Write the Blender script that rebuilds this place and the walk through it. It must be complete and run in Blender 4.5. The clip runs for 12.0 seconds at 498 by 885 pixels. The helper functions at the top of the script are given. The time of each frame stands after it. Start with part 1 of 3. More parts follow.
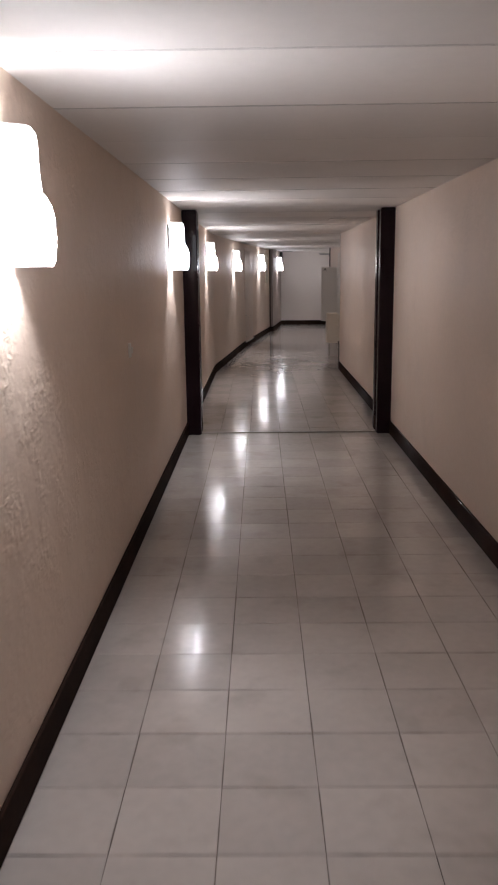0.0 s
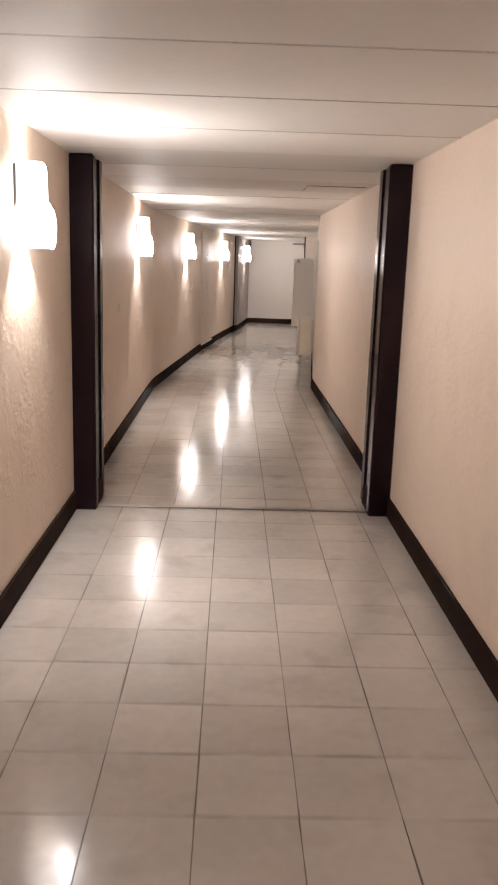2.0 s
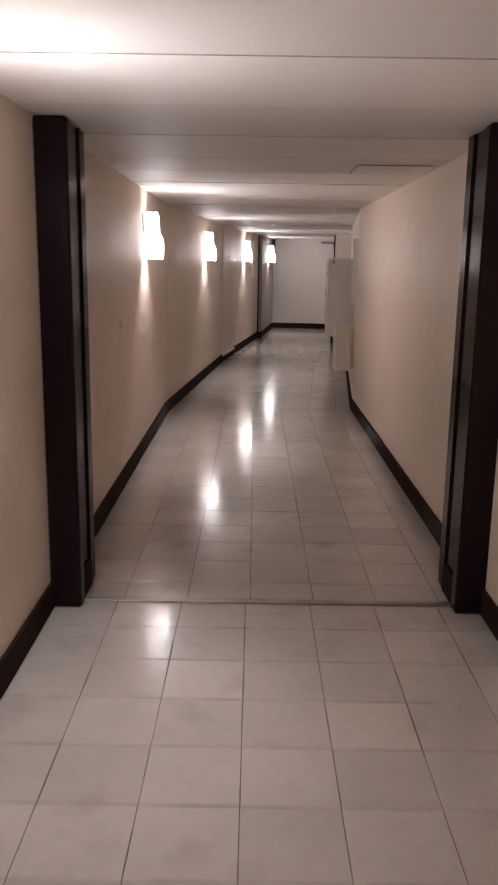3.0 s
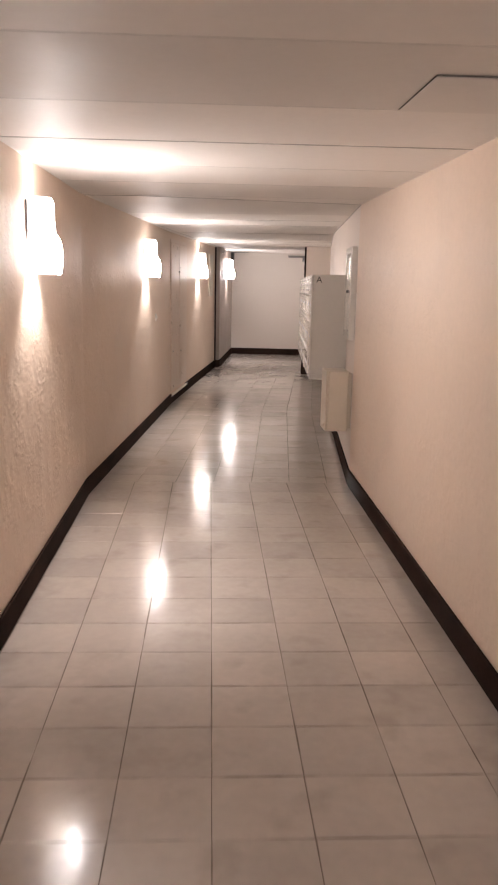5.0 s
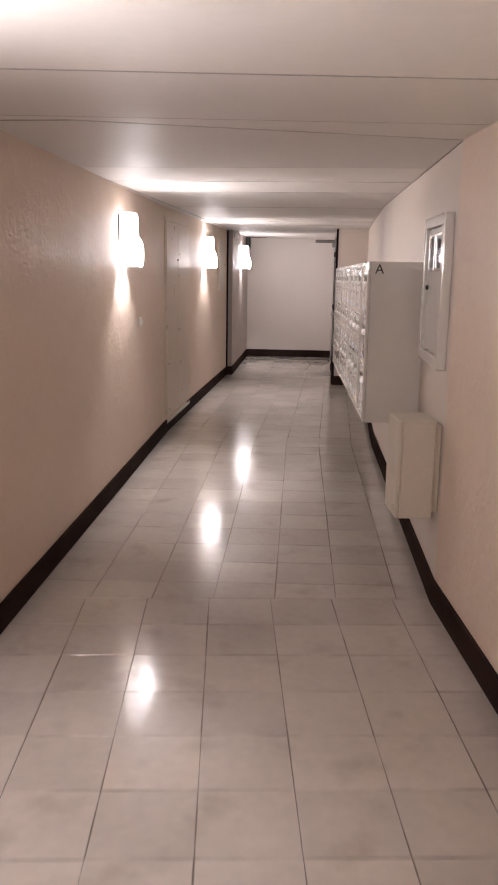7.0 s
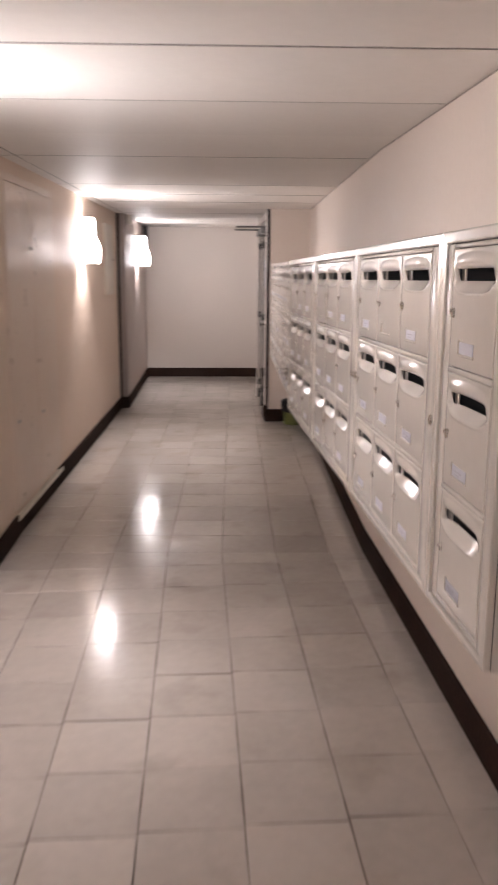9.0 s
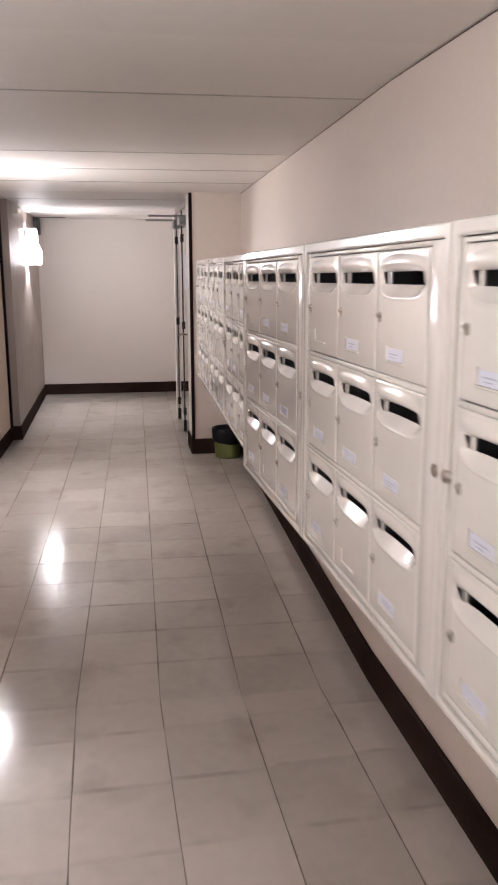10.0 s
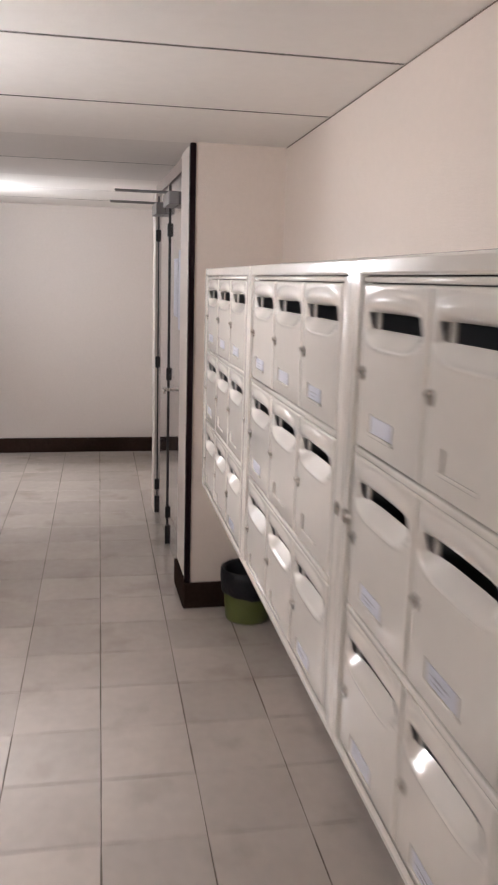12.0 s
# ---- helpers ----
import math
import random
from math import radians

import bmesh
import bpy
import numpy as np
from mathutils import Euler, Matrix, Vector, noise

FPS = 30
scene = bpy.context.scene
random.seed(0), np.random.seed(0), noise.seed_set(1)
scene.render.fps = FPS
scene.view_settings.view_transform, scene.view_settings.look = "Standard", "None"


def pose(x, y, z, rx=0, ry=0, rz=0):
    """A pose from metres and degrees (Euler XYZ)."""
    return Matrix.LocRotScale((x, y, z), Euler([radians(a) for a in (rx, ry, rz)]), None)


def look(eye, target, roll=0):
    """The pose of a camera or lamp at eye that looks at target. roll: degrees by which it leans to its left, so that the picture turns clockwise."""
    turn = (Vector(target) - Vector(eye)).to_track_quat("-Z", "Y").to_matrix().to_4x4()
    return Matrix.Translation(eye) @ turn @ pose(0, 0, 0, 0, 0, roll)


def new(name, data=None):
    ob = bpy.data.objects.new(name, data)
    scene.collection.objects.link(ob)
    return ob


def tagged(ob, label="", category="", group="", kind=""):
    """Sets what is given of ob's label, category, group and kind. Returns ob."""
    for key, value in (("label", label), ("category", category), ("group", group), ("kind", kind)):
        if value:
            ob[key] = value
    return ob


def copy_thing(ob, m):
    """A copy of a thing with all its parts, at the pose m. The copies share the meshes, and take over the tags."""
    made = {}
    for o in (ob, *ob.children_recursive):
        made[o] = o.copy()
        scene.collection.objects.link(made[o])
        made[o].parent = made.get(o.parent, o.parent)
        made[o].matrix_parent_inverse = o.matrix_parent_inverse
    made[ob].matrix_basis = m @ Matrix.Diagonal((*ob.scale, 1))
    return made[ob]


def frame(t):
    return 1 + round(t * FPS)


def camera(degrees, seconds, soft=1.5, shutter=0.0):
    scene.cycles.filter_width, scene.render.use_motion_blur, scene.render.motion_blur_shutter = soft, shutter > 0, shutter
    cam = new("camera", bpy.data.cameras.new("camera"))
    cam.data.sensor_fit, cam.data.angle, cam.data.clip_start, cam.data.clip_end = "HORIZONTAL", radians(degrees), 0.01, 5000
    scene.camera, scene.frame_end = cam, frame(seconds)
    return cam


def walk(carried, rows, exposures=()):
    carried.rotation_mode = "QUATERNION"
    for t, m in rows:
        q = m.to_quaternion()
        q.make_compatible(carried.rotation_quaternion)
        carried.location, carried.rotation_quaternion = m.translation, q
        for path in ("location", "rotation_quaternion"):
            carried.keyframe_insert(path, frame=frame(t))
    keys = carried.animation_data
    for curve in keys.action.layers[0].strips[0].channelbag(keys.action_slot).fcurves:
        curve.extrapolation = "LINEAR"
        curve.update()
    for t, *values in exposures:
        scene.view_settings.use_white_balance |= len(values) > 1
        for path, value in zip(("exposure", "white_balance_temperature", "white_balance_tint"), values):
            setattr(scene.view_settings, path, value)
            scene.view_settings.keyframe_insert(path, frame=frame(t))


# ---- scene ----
# ---- camera ----
PATH = [
    (0, (0.22, -0.827, 1.564), (0.145, 1.129, 1.153), -0.7),
    (0.5, (0.221, -0.095, 1.534), (0.158, 1.862, 1.129), 0.6),
    (1, (0.303, 0.618, 1.54), (0.35, 2.576, 1.136), 1.5),
    (1.5, (0.367, 1.376, 1.546), (0.398, 3.332, 1.132), 1.4),
    (2, (0.393, 2.082, 1.551), (0.397, 4.035, 1.119), 1.8),
    (2.5, (0.372, 2.797, 1.55), (0.31, 4.748, 1.114), 1.3),
    (3, (0.308, 3.515, 1.566), (0.256, 5.467, 1.134), 0.9),
    (3.2, (0.315, 3.791, 1.559), (0.304, 5.745, 1.129), 0.6),
    (4.8, (0.256, 5.895, 1.556), (0.308, 7.856, 1.165), 0.9),
    (5, (0.232, 6.175, 1.579), (0.286, 8.135, 1.186), 1.1),
    (5.5, (0.235, 6.886, 1.571), (0.262, 8.832, 1.112), 0.2),
    (6, (0.197, 7.507, 1.584), (0.166, 9.456, 1.137), 1.3),
    (6.5, (0.245, 8.067, 1.583), (0.248, 10.021, 1.158), 1.2),
    (8.5, (0.289, 11.026, 1.548), (0.307, 12.983, 1.136), 0.3),
    (9, (0.266, 11.834, 1.536), (0.514, 13.775, 1.122), 0.4),
    (9.5, (0.286, 12.605, 1.54), (0.745, 14.508, 1.131), 0.3),
    (10, (0.329, 13.42, 1.535), (0.801, 15.318, 1.118), -0.1),
    (10.5, (0.428, 14.174, 1.531), (0.998, 16.043, 1.103), 0.4),
    (11, (0.511, 14.983, 1.537), (1.074, 16.852, 1.101), 1.8),
    (11.5, (0.65, 15.74, 1.555), (1.223, 17.609, 1.132), 1.8),
    (12, (0.707, 16.467, 1.558), (1.272, 18.346, 1.167), 1.7),
]
cam = camera(34.1, 12.0, soft=1.9, shutter=0.4)
# seconds, stops, kelvin, tint: the phone's own exposure and white balance drift
EXPOSURE = [(0.0, -0.90, 6050, 8), (0.6, -0.67, 6100, 7), (1.2, 0.23, 6700, 6), (2.0, 0.19, 6650, 6), (2.5, -0.31, 6450, 9), (3.0, -0.60, 6450, 11), (3.4, -0.60, 6450, 11),
            (4.8, 0.12, 6900, 11), (5.2, 0.15, 6750, 10), (5.5, 0.23, 6400, 8), (6.0, -0.45, 6450, 11), (6.5, -0.20, 6450, 11), (8.5, 0.02, 6650, 13), (9.2, -0.02, 6450, 11),
            (10.0, 0.17, 6200, 8), (10.5, 0.25, 6150, 7), (11.0, 0.16, 6200, 7), (11.5, 0.11, 6250, 8), (12.0, 0.09, 6100, 5)]
walk(cam, [(t, look(eye, target, roll)) for t, eye, target, roll in PATH], EXPOSURE)

# ---- plan: the corridor bends once; u runs across it, v along it ----
NEAR = pose(0.314, 7.0, 0, 0, 0, 1.3)        # frame of the first stretch, v = 0 at the dark posts
FAR = pose(0.203, 12.2, 0, 0, 0, -4.65)       # frame of the second stretch, v = 0 at the bend
HALF = 0.998                                 # half the corridor's width
CEIL = 2.138
SKIRT = 0.13
BACK, END = -11.0, 11.62                     # closing wall behind, end wall ahead

# ---- world: indoors, no daylight ----
world = bpy.data.worlds.new("world")
scene.world = world
world.use_nodes = True
world.node_tree.nodes["Background"].inputs[0].default_value = (0.01, 0.01, 0.011, 1)
world.node_tree.nodes["Background"].inputs[1].default_value = 1.0
UP_WATTS, DOWN_WATTS = 7.0, 54.0
SIDE_GLOW, TOP_GLOW, FRONT_GLOW = 11.0, 50.0, 235.0
LAMP_COLOUR = (1.0, 0.94, 0.96)


# ---- materials ----
def material(name, colour, rough=0.5, metal=0.0, vary=0.06, grain=40.0, stain=1.2, bump=0.0, bump_scale=60.0, coat=0.0,
             random_by="", rough_vary=0.08, spec=0.5, coat_rough=0.05, edge=0.0, dirt=0.0, dirt_scale=6.0, dirt_colour=(0.2, 0.17, 0.14), swirl=0.0):
    """A painted or solid surface: colour varied at two scales, roughness varied, fine relief."""
    m = bpy.data.materials.new(name)
    m.use_nodes = True
    nt = m.node_tree
    n, l = nt.nodes, nt.links
    shader = n["Principled BSDF"]
    shader.inputs["Metallic"].default_value = metal
    shader.inputs["Coat Weight"].default_value = coat
    shader.inputs["Specular IOR Level"].default_value = spec
    shader.inputs["Coat Roughness"].default_value = coat_rough
    geo = n.new("ShaderNodeNewGeometry")

    def noise_at(scale, detail=3.0):
        t = n.new("ShaderNodeTexNoise")
        t.inputs["Scale"].default_value, t.inputs["Detail"].default_value = scale, detail
        l.new(geo.outputs["Position"], t.inputs["Vector"])
        return t

    def mult(a, value_socket, low, high):
        r = n.new("ShaderNodeMapRange")
        r.inputs["To Min"].default_value, r.inputs["To Max"].default_value = low, high
        r.inputs["From Min"].default_value, r.inputs["From Max"].default_value = 0.25, 0.75
        l.new(value_socket, r.inputs["Value"])
        mix = n.new("ShaderNodeVectorMath")
        mix.operation = "SCALE"
        l.new(a, mix.inputs[0])
        l.new(r.outputs["Result"], mix.inputs["Scale"])
        return mix.outputs[0]

    base = n.new("ShaderNodeRGB")
    base.outputs[0].default_value = (*colour, 1)
    c = mult(base.outputs[0], noise_at(stain, 4).outputs["Fac"], 1 - vary, 1 + vary)
    c = mult(c, noise_at(grain, 5).outputs["Fac"], 1 - vary * 0.6, 1 + vary * 0.6)
    if random_by:
        if random_by == "object":
            rnd = n.new("ShaderNodeObjectInfo").outputs["Random"]
        else:
            rnd = geo.outputs["Random Per Island"]
        c = mult(c, rnd, 0.93, 1.04)
    if dirt:
        spots = noise_at(dirt_scale, 8)
        ramp = n.new("ShaderNodeMapRange")
        ramp.inputs["From Min"].default_value, ramp.inputs["From Max"].default_value = 0.56, 0.76
        ramp.inputs["To Max"].default_value = dirt
        l.new(spots.outputs["Fac"], ramp.inputs["Value"])
        mix = n.new("ShaderNodeMix")
        mix.data_type = "RGBA"
        l.new(ramp.outputs["Result"], mix.inputs["Factor"])
        l.new(c, mix.inputs["A"])
        mix.inputs["B"].default_value = (*dirt_colour, 1)
        c = mix.outputs["Result"]
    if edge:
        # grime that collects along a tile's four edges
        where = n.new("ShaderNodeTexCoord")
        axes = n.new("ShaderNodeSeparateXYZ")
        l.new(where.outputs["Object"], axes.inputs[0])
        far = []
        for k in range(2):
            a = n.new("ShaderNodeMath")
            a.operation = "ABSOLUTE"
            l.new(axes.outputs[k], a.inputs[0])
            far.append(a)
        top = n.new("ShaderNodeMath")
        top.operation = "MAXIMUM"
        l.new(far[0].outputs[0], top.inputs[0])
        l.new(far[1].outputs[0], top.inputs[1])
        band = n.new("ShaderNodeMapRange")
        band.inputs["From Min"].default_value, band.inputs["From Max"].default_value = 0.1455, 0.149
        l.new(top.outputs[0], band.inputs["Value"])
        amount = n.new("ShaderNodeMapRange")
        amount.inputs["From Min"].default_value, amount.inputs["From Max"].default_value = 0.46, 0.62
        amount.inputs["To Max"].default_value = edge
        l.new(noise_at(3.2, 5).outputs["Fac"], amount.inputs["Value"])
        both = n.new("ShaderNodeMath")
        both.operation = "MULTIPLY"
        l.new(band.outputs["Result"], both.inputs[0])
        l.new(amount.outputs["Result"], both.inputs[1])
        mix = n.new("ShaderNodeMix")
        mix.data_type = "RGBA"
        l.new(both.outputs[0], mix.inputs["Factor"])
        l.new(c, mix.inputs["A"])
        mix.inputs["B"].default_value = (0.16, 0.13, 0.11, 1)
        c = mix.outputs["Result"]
    l.new(c, shader.inputs["Base Color"])
    r = n.new("ShaderNodeMapRange")
    r.inputs["From Min"].default_value, r.inputs["From Max"].default_value = 0.25, 0.75
    r.inputs["To Min"].default_value, r.inputs["To Max"].default_value = max(0.02, rough - rough_vary), rough + rough_vary
    l.new(noise_at(stain * 4, 4).outputs["Fac"], r.inputs["Value"])
    l.new(r.outputs["Result"], shader.inputs["Roughness"])
    if bump:
        b = n.new("ShaderNodeBump")
        b.inputs["Strength"].default_value, b.inputs["Distance"].default_value = 1.0, bump
        relief = noise_at(bump_scale, 4)
        relief.inputs["Distortion"].default_value = swirl
        height = relief.outputs["Fac"]
        if swirl:                            # trowelled in patches, smoother between them
            patch = n.new("ShaderNodeMapRange")
            patch.inputs["From Min"].default_value, patch.inputs["From Max"].default_value = 0.38, 0.62
            patch.inputs["To Min"].default_value = 0.25
            l.new(noise_at(5.0, 3).outputs["Fac"], patch.inputs["Value"])
            times = n.new("ShaderNodeMath")
            times.operation = "MULTIPLY"
            l.new(height, times.inputs[0])
            l.new(patch.outputs["Result"], times.inputs[1])
            height = times.outputs[0]
        l.new(height, b.inputs["Height"])
        l.new(b.outputs["Normal"], shader.inputs["Normal"])
    return m


def glowing(name, colour, strength):
    m = bpy.data.materials.new(name)
    m.use_nodes = True
    s = m.node_tree.nodes["Principled BSDF"]
    s.inputs["Base Color"].default_value = (0.9, 0.88, 0.84, 1)
    s.inputs["Emission Color"].default_value = (*colour, 1)
    s.inputs["Emission Strength"].default_value = strength
    return m


PLASTER = material("wall_plaster", (0.79, 0.65, 0.54), 0.48, spec=0.2, vary=0.045, grain=30, stain=0.8, bump=0.0055, bump_scale=30, swirl=0.7,
                   dirt=0.12, dirt_scale=2.5, dirt_colour=(0.45, 0.36, 0.29))
PLAIN = material("smooth_wall_paint", (0.75, 0.66, 0.59), 0.5, vary=0.035, grain=50, stain=0.9, bump=0.0012, bump_scale=160)
END_PAINT = material("end_wall_paint", (0.78, 0.72, 0.67), 0.55, vary=0.03, grain=60, stain=0.7, bump=0.001, bump_scale=150)
# darker and greyer than the other wall colours
MAUVE = material("grey_brown_wall", (0.36, 0.30, 0.27), 0.4, vary=0.05, grain=40, stain=1.0, bump=0.001, bump_scale=120)
CEILING = material("ceiling_board", (0.83, 0.79, 0.75), 0.55, vary=0.03, grain=25, stain=0.7, bump=0.0008, bump_scale=90, random_by="island")
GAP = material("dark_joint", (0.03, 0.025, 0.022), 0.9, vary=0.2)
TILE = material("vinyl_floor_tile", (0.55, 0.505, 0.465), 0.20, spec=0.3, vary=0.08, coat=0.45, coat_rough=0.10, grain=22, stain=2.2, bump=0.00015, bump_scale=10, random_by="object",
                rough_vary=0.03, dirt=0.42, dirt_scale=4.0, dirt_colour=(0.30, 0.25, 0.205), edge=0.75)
# darker and browner than the tile before the threshold
TILE_BROWN = material("brown_vinyl_floor_tile", (0.52, 0.465, 0.42), 0.18, spec=0.3, vary=0.08, coat=0.45, coat_rough=0.10, grain=22, stain=2.2, bump=0.00015, bump_scale=10, random_by="object",
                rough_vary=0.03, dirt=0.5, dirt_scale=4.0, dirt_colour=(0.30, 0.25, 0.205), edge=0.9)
JOINT_BROWN = material("joint_dirt_and_shade", (0.16, 0.13, 0.105), 0.8, vary=0.75, grain=90, stain=1.6)
DARKWOOD = material("dark_brown_lacquer", (0.015, 0.007, 0.009), 0.20, vary=0.2, grain=60, stain=3, rough_vary=0.02, spec=0.03, coat=0.2)
DARKBASE = material("dark_brown_skirting", (0.032, 0.019, 0.015), 0.2, vary=0.25, grain=60, stain=3, rough_vary=0.03, spec=0.0, coat=0.045)
STEEL = material("brushed_steel", (0.68, 0.66, 0.63), 0.22, metal=1.0, vary=0.1, grain=120)
STRIP = material("worn_dull_metal", (0.30, 0.27, 0.24), 0.38, metal=0.9, vary=0.2, grain=90, stain=6)
CREAM = material("cream_enamel", (0.80, 0.765, 0.715), 0.16, vary=0.025, grain=30, stain=2, bump=0.0003, bump_scale=22, coat=0.6, rough_vary=0.04)
INSIDE = material("mailbox_inside_shade", (0.13, 0.13, 0.135), 0.4, vary=0.05)
CREAMBOX = material("cream_painted_metal", (0.70, 0.63, 0.53), 0.35, vary=0.03, grain=40, stain=2, bump=0.0005, bump_scale=60)
CUPBOARD = material("glossy_beige_paint", (0.74, 0.61, 0.505), 0.33, vary=0.03, grain=40, stain=2, spec=0.5)
PAPER = material("white_paper", (0.66, 0.67, 0.75), 0.45, vary=0.02)
INK = material("grey_ink", (0.46, 0.46, 0.52), 0.7, vary=0.1)
PLASTIC = material("white_plastic", (0.84, 0.81, 0.75), 0.35, vary=0.02)
DOORBROWN = material("mauve_brown_door_lacquer", (0.135, 0.105, 0.103), 0.10, vary=0.06, grain=40, stain=2, bump=0.0002, bump_scale=40, coat=0.9, coat_rough=0.04, rough_vary=0.03)
GREYMETAL = material("grey_painted_metal", (0.30, 0.29, 0.29), 0.35, metal=0.4, vary=0.05)
WINDOW_GLASS = material("dark_glass", (0.03, 0.03, 0.035), 0.05, vary=0.1, rough_vary=0.01)
BLACK = material("black_metal", (0.015, 0.014, 0.014), 0.4, vary=0.1)
OLIVE = material("olive_green_plastic", (0.115, 0.135, 0.035), 0.4, vary=0.06, grain=30, stain=5)
BAG = material("black_bin_bag", (0.010, 0.010, 0.013), 0.38, spec=0.18, vary=0.1, bump=0.006, bump_scale=28)
SHADE = glowing("glowing_side_glass", LAMP_COLOUR, SIDE_GLOW)
BLOCKER = material("white_light_blocker", (0.8, 0.78, 0.74), 0.6, vary=0.02)
SHADE_TOP = glowing("glowing_upper_glass", LAMP_COLOUR, TOP_GLOW)
SHADE_FRONT = glowing("glowing_front_glass", LAMP_COLOUR, FRONT_GLOW)


# ---- building helpers ----
def part(name, bm, mat, parent=None, label="", m=None, smooth=False):
    """Links a bmesh as one mesh object, under a thing or part."""
    bmesh.ops.recalc_face_normals(bm, faces=bm.faces)
    me = bpy.data.meshes.new(name)
    bm.to_mesh(me)
    bm.free()
    for f in me.polygons:
        f.use_smooth = smooth
    me.materials.append(mat)
    return link(name, me, parent, label, m)


def link(name, me, parent=None, label="", m=None):
    ob = new(name, me)
    if parent:
        ob.parent = parent
    if m is not None:
        ob.matrix_basis = m
    if label:
        ob["label"] = label
    return ob


def thing(name, m, label, category, group="", kind=""):
    ob = new(name)
    ob.empty_display_size = 0.1
    ob.matrix_basis = m
    return tagged(ob, label, category, group, kind)


def add_box(bm, a, b, bevel=0.0, segments=1):
    made = bmesh.ops.create_cube(bm, size=1)["verts"]
    for v in made:
        v.co = Vector([a[i] + (v.co[i] + 0.5) * (b[i] - a[i]) for i in range(3)])
    if bevel:
        edges = list({e for v in made for e in v.link_edges})
        bmesh.ops.bevel(bm, geom=edges, offset=bevel, segments=segments, profile=0.5, affect="EDGES")
    return bm


def boxes(*items, bevel=0.0, segments=1):
    bm = bmesh.new()
    for a, b in items:
        add_box(bm, a, b, bevel, segments)
    return bm


def lathe(profile, steps=28, centre=(0, 0), close=False):
    """A surface turned about the vertical through centre; profile: (radius, z)."""
    bm = bmesh.new()
    rings = []
    for r, z in profile:
        rings.append([bm.verts.new((centre[0] + r * math.cos(2 * math.pi * i / steps), centre[1] + r * math.sin(2 * math.pi * i / steps), z))
                      for i in range(steps)])
    pairs = list(zip(rings, rings[1:])) + ([(rings[-1], rings[0])] if close else [])
    for a, b in pairs:
        for i in range(steps):
            j = (i + 1) % steps
            bm.faces.new((a[i], a[j], b[j], b[i]))
    return bm


def disc_y(bm, x, z, r, y0, y1, steps=14):
    """A short round stud along y."""
    a = [bm.verts.new((x + r * math.cos(2 * math.pi * i / steps), y0, z + r * math.sin(2 * math.pi * i / steps))) for i in range(steps)]
    b = [bm.verts.new((x + 0.85 * r * math.cos(2 * math.pi * i / steps), y1, z + 0.85 * r * math.sin(2 * math.pi * i / steps))) for i in range(steps)]
    bm.faces.new(a[::-1])
    bm.faces.new(b)
    for i in range(steps):
        j = (i + 1) % steps
        bm.faces.new((a[i], a[j], b[j], b[i]))
    return bm


def ring(x0, x1, z0, z1, wl, wr, wt, wb, y0, y1, bevel):
    """A flat frame with softened edges: y0 its front, y1 its back."""
    bm = bmesh.new()
    loops = []
    for y in (y0, y1):
        loops.append([bm.verts.new((x, y, z)) for x, z in ((x0, z0), (x1, z0), (x1, z1), (x0, z1))])
        loops.append([bm.verts.new((x, y, z)) for x, z in ((x0 + wl, z0 + wb), (x1 - wr, z0 + wb), (x1 - wr, z1 - wt), (x0 + wl, z1 - wt))])
    for a, b in ((0, 1), (2, 3), (0, 2), (1, 3)):
        for k in range(4):
            n = (k + 1) % 4
            bm.faces.new((loops[a][k], loops[a][n], loops[b][n], loops[b][k]))
    bmesh.ops.recalc_face_normals(bm, faces=bm.faces)
    edges = [e for e in bm.edges if e.calc_face_angle(0) > 0.5]
    bmesh.ops.bevel(bm, geom=edges, offset=bevel, segments=2, profile=0.5, affect="EDGES")
    return bm


def structure(name, bm, mat, m, label="", category=""):
    return tagged(part(name, bm, mat, None, "", m), label, category, kind="structure")


# ---- the bends: the first stretch runs straight, a middle one and a last one turn off by a few degrees each ----
def in_frame(frame_m, p):
    q = frame_m.inverted() @ Vector((p.x, p.y, 0))
    return q.xy


def in_world(frame_m, u, v):
    return (frame_m @ Vector((u, v, 0))).xy


def crossing(p, d, q, e):
    """Where the line through p along d meets the line through q along e."""
    w = q - p
    return p + d * ((w.x * e.y - w.y * e.x) / (d.x * e.y - d.y * e.x))


T = 0.16                                     # wall thickness
STEP_V, STEP_U = 8.81, -0.86                 # on one side the corridor narrows past this
PIER_V, PIER_U = 7.96, 0.655                 # and on the other past this
DOOR_U = 0.668
PIER_D, DOORS_END = 0.36, 9.77               # the pier's depth, and where the doors' wall ends
RECESS_U = 1.09                              # past the doors the corridor opens out again
HALF_R = 1.008                               # the wall stands a little farther out past the posts
TURN_LV, TURN_LU = 4.25, -1.054              # second bend, lamp side
TURN_V, TURN_U = 3.95, 0.944                 # second bend, mailbox side
STEP_LU, DEEP_U = -0.942, 1.072              # the walls at the step and at the pier
along = (NEAR.to_3x3() @ Vector((0, 1, 0))).xy
MID_L, MID_R = in_world(FAR, TURN_LU, TURN_LV), in_world(FAR, TURN_U, TURN_V)
BEND_L = crossing(in_world(NEAR, -HALF, 0), along, MID_L, MID_L - in_world(FAR, -0.985, 0.0))
BEND_R = crossing(in_world(NEAR, HALF_R, 0), along, MID_R, MID_R - in_world(FAR, 0.974, 0.6))
STEP_L, PIER_R = in_world(FAR, STEP_LU, STEP_V), in_world(FAR, DEEP_U, PIER_V)
NL, NR = in_frame(NEAR, BEND_L).y, in_frame(NEAR, BEND_R).y


def run_frame(a, b):
    """A frame at a whose y axis runs to b, and the run's length."""
    d = b - a
    return pose(a.x, a.y, 0, 0, 0, -math.degrees(math.atan2(d.x, d.y))), d.length


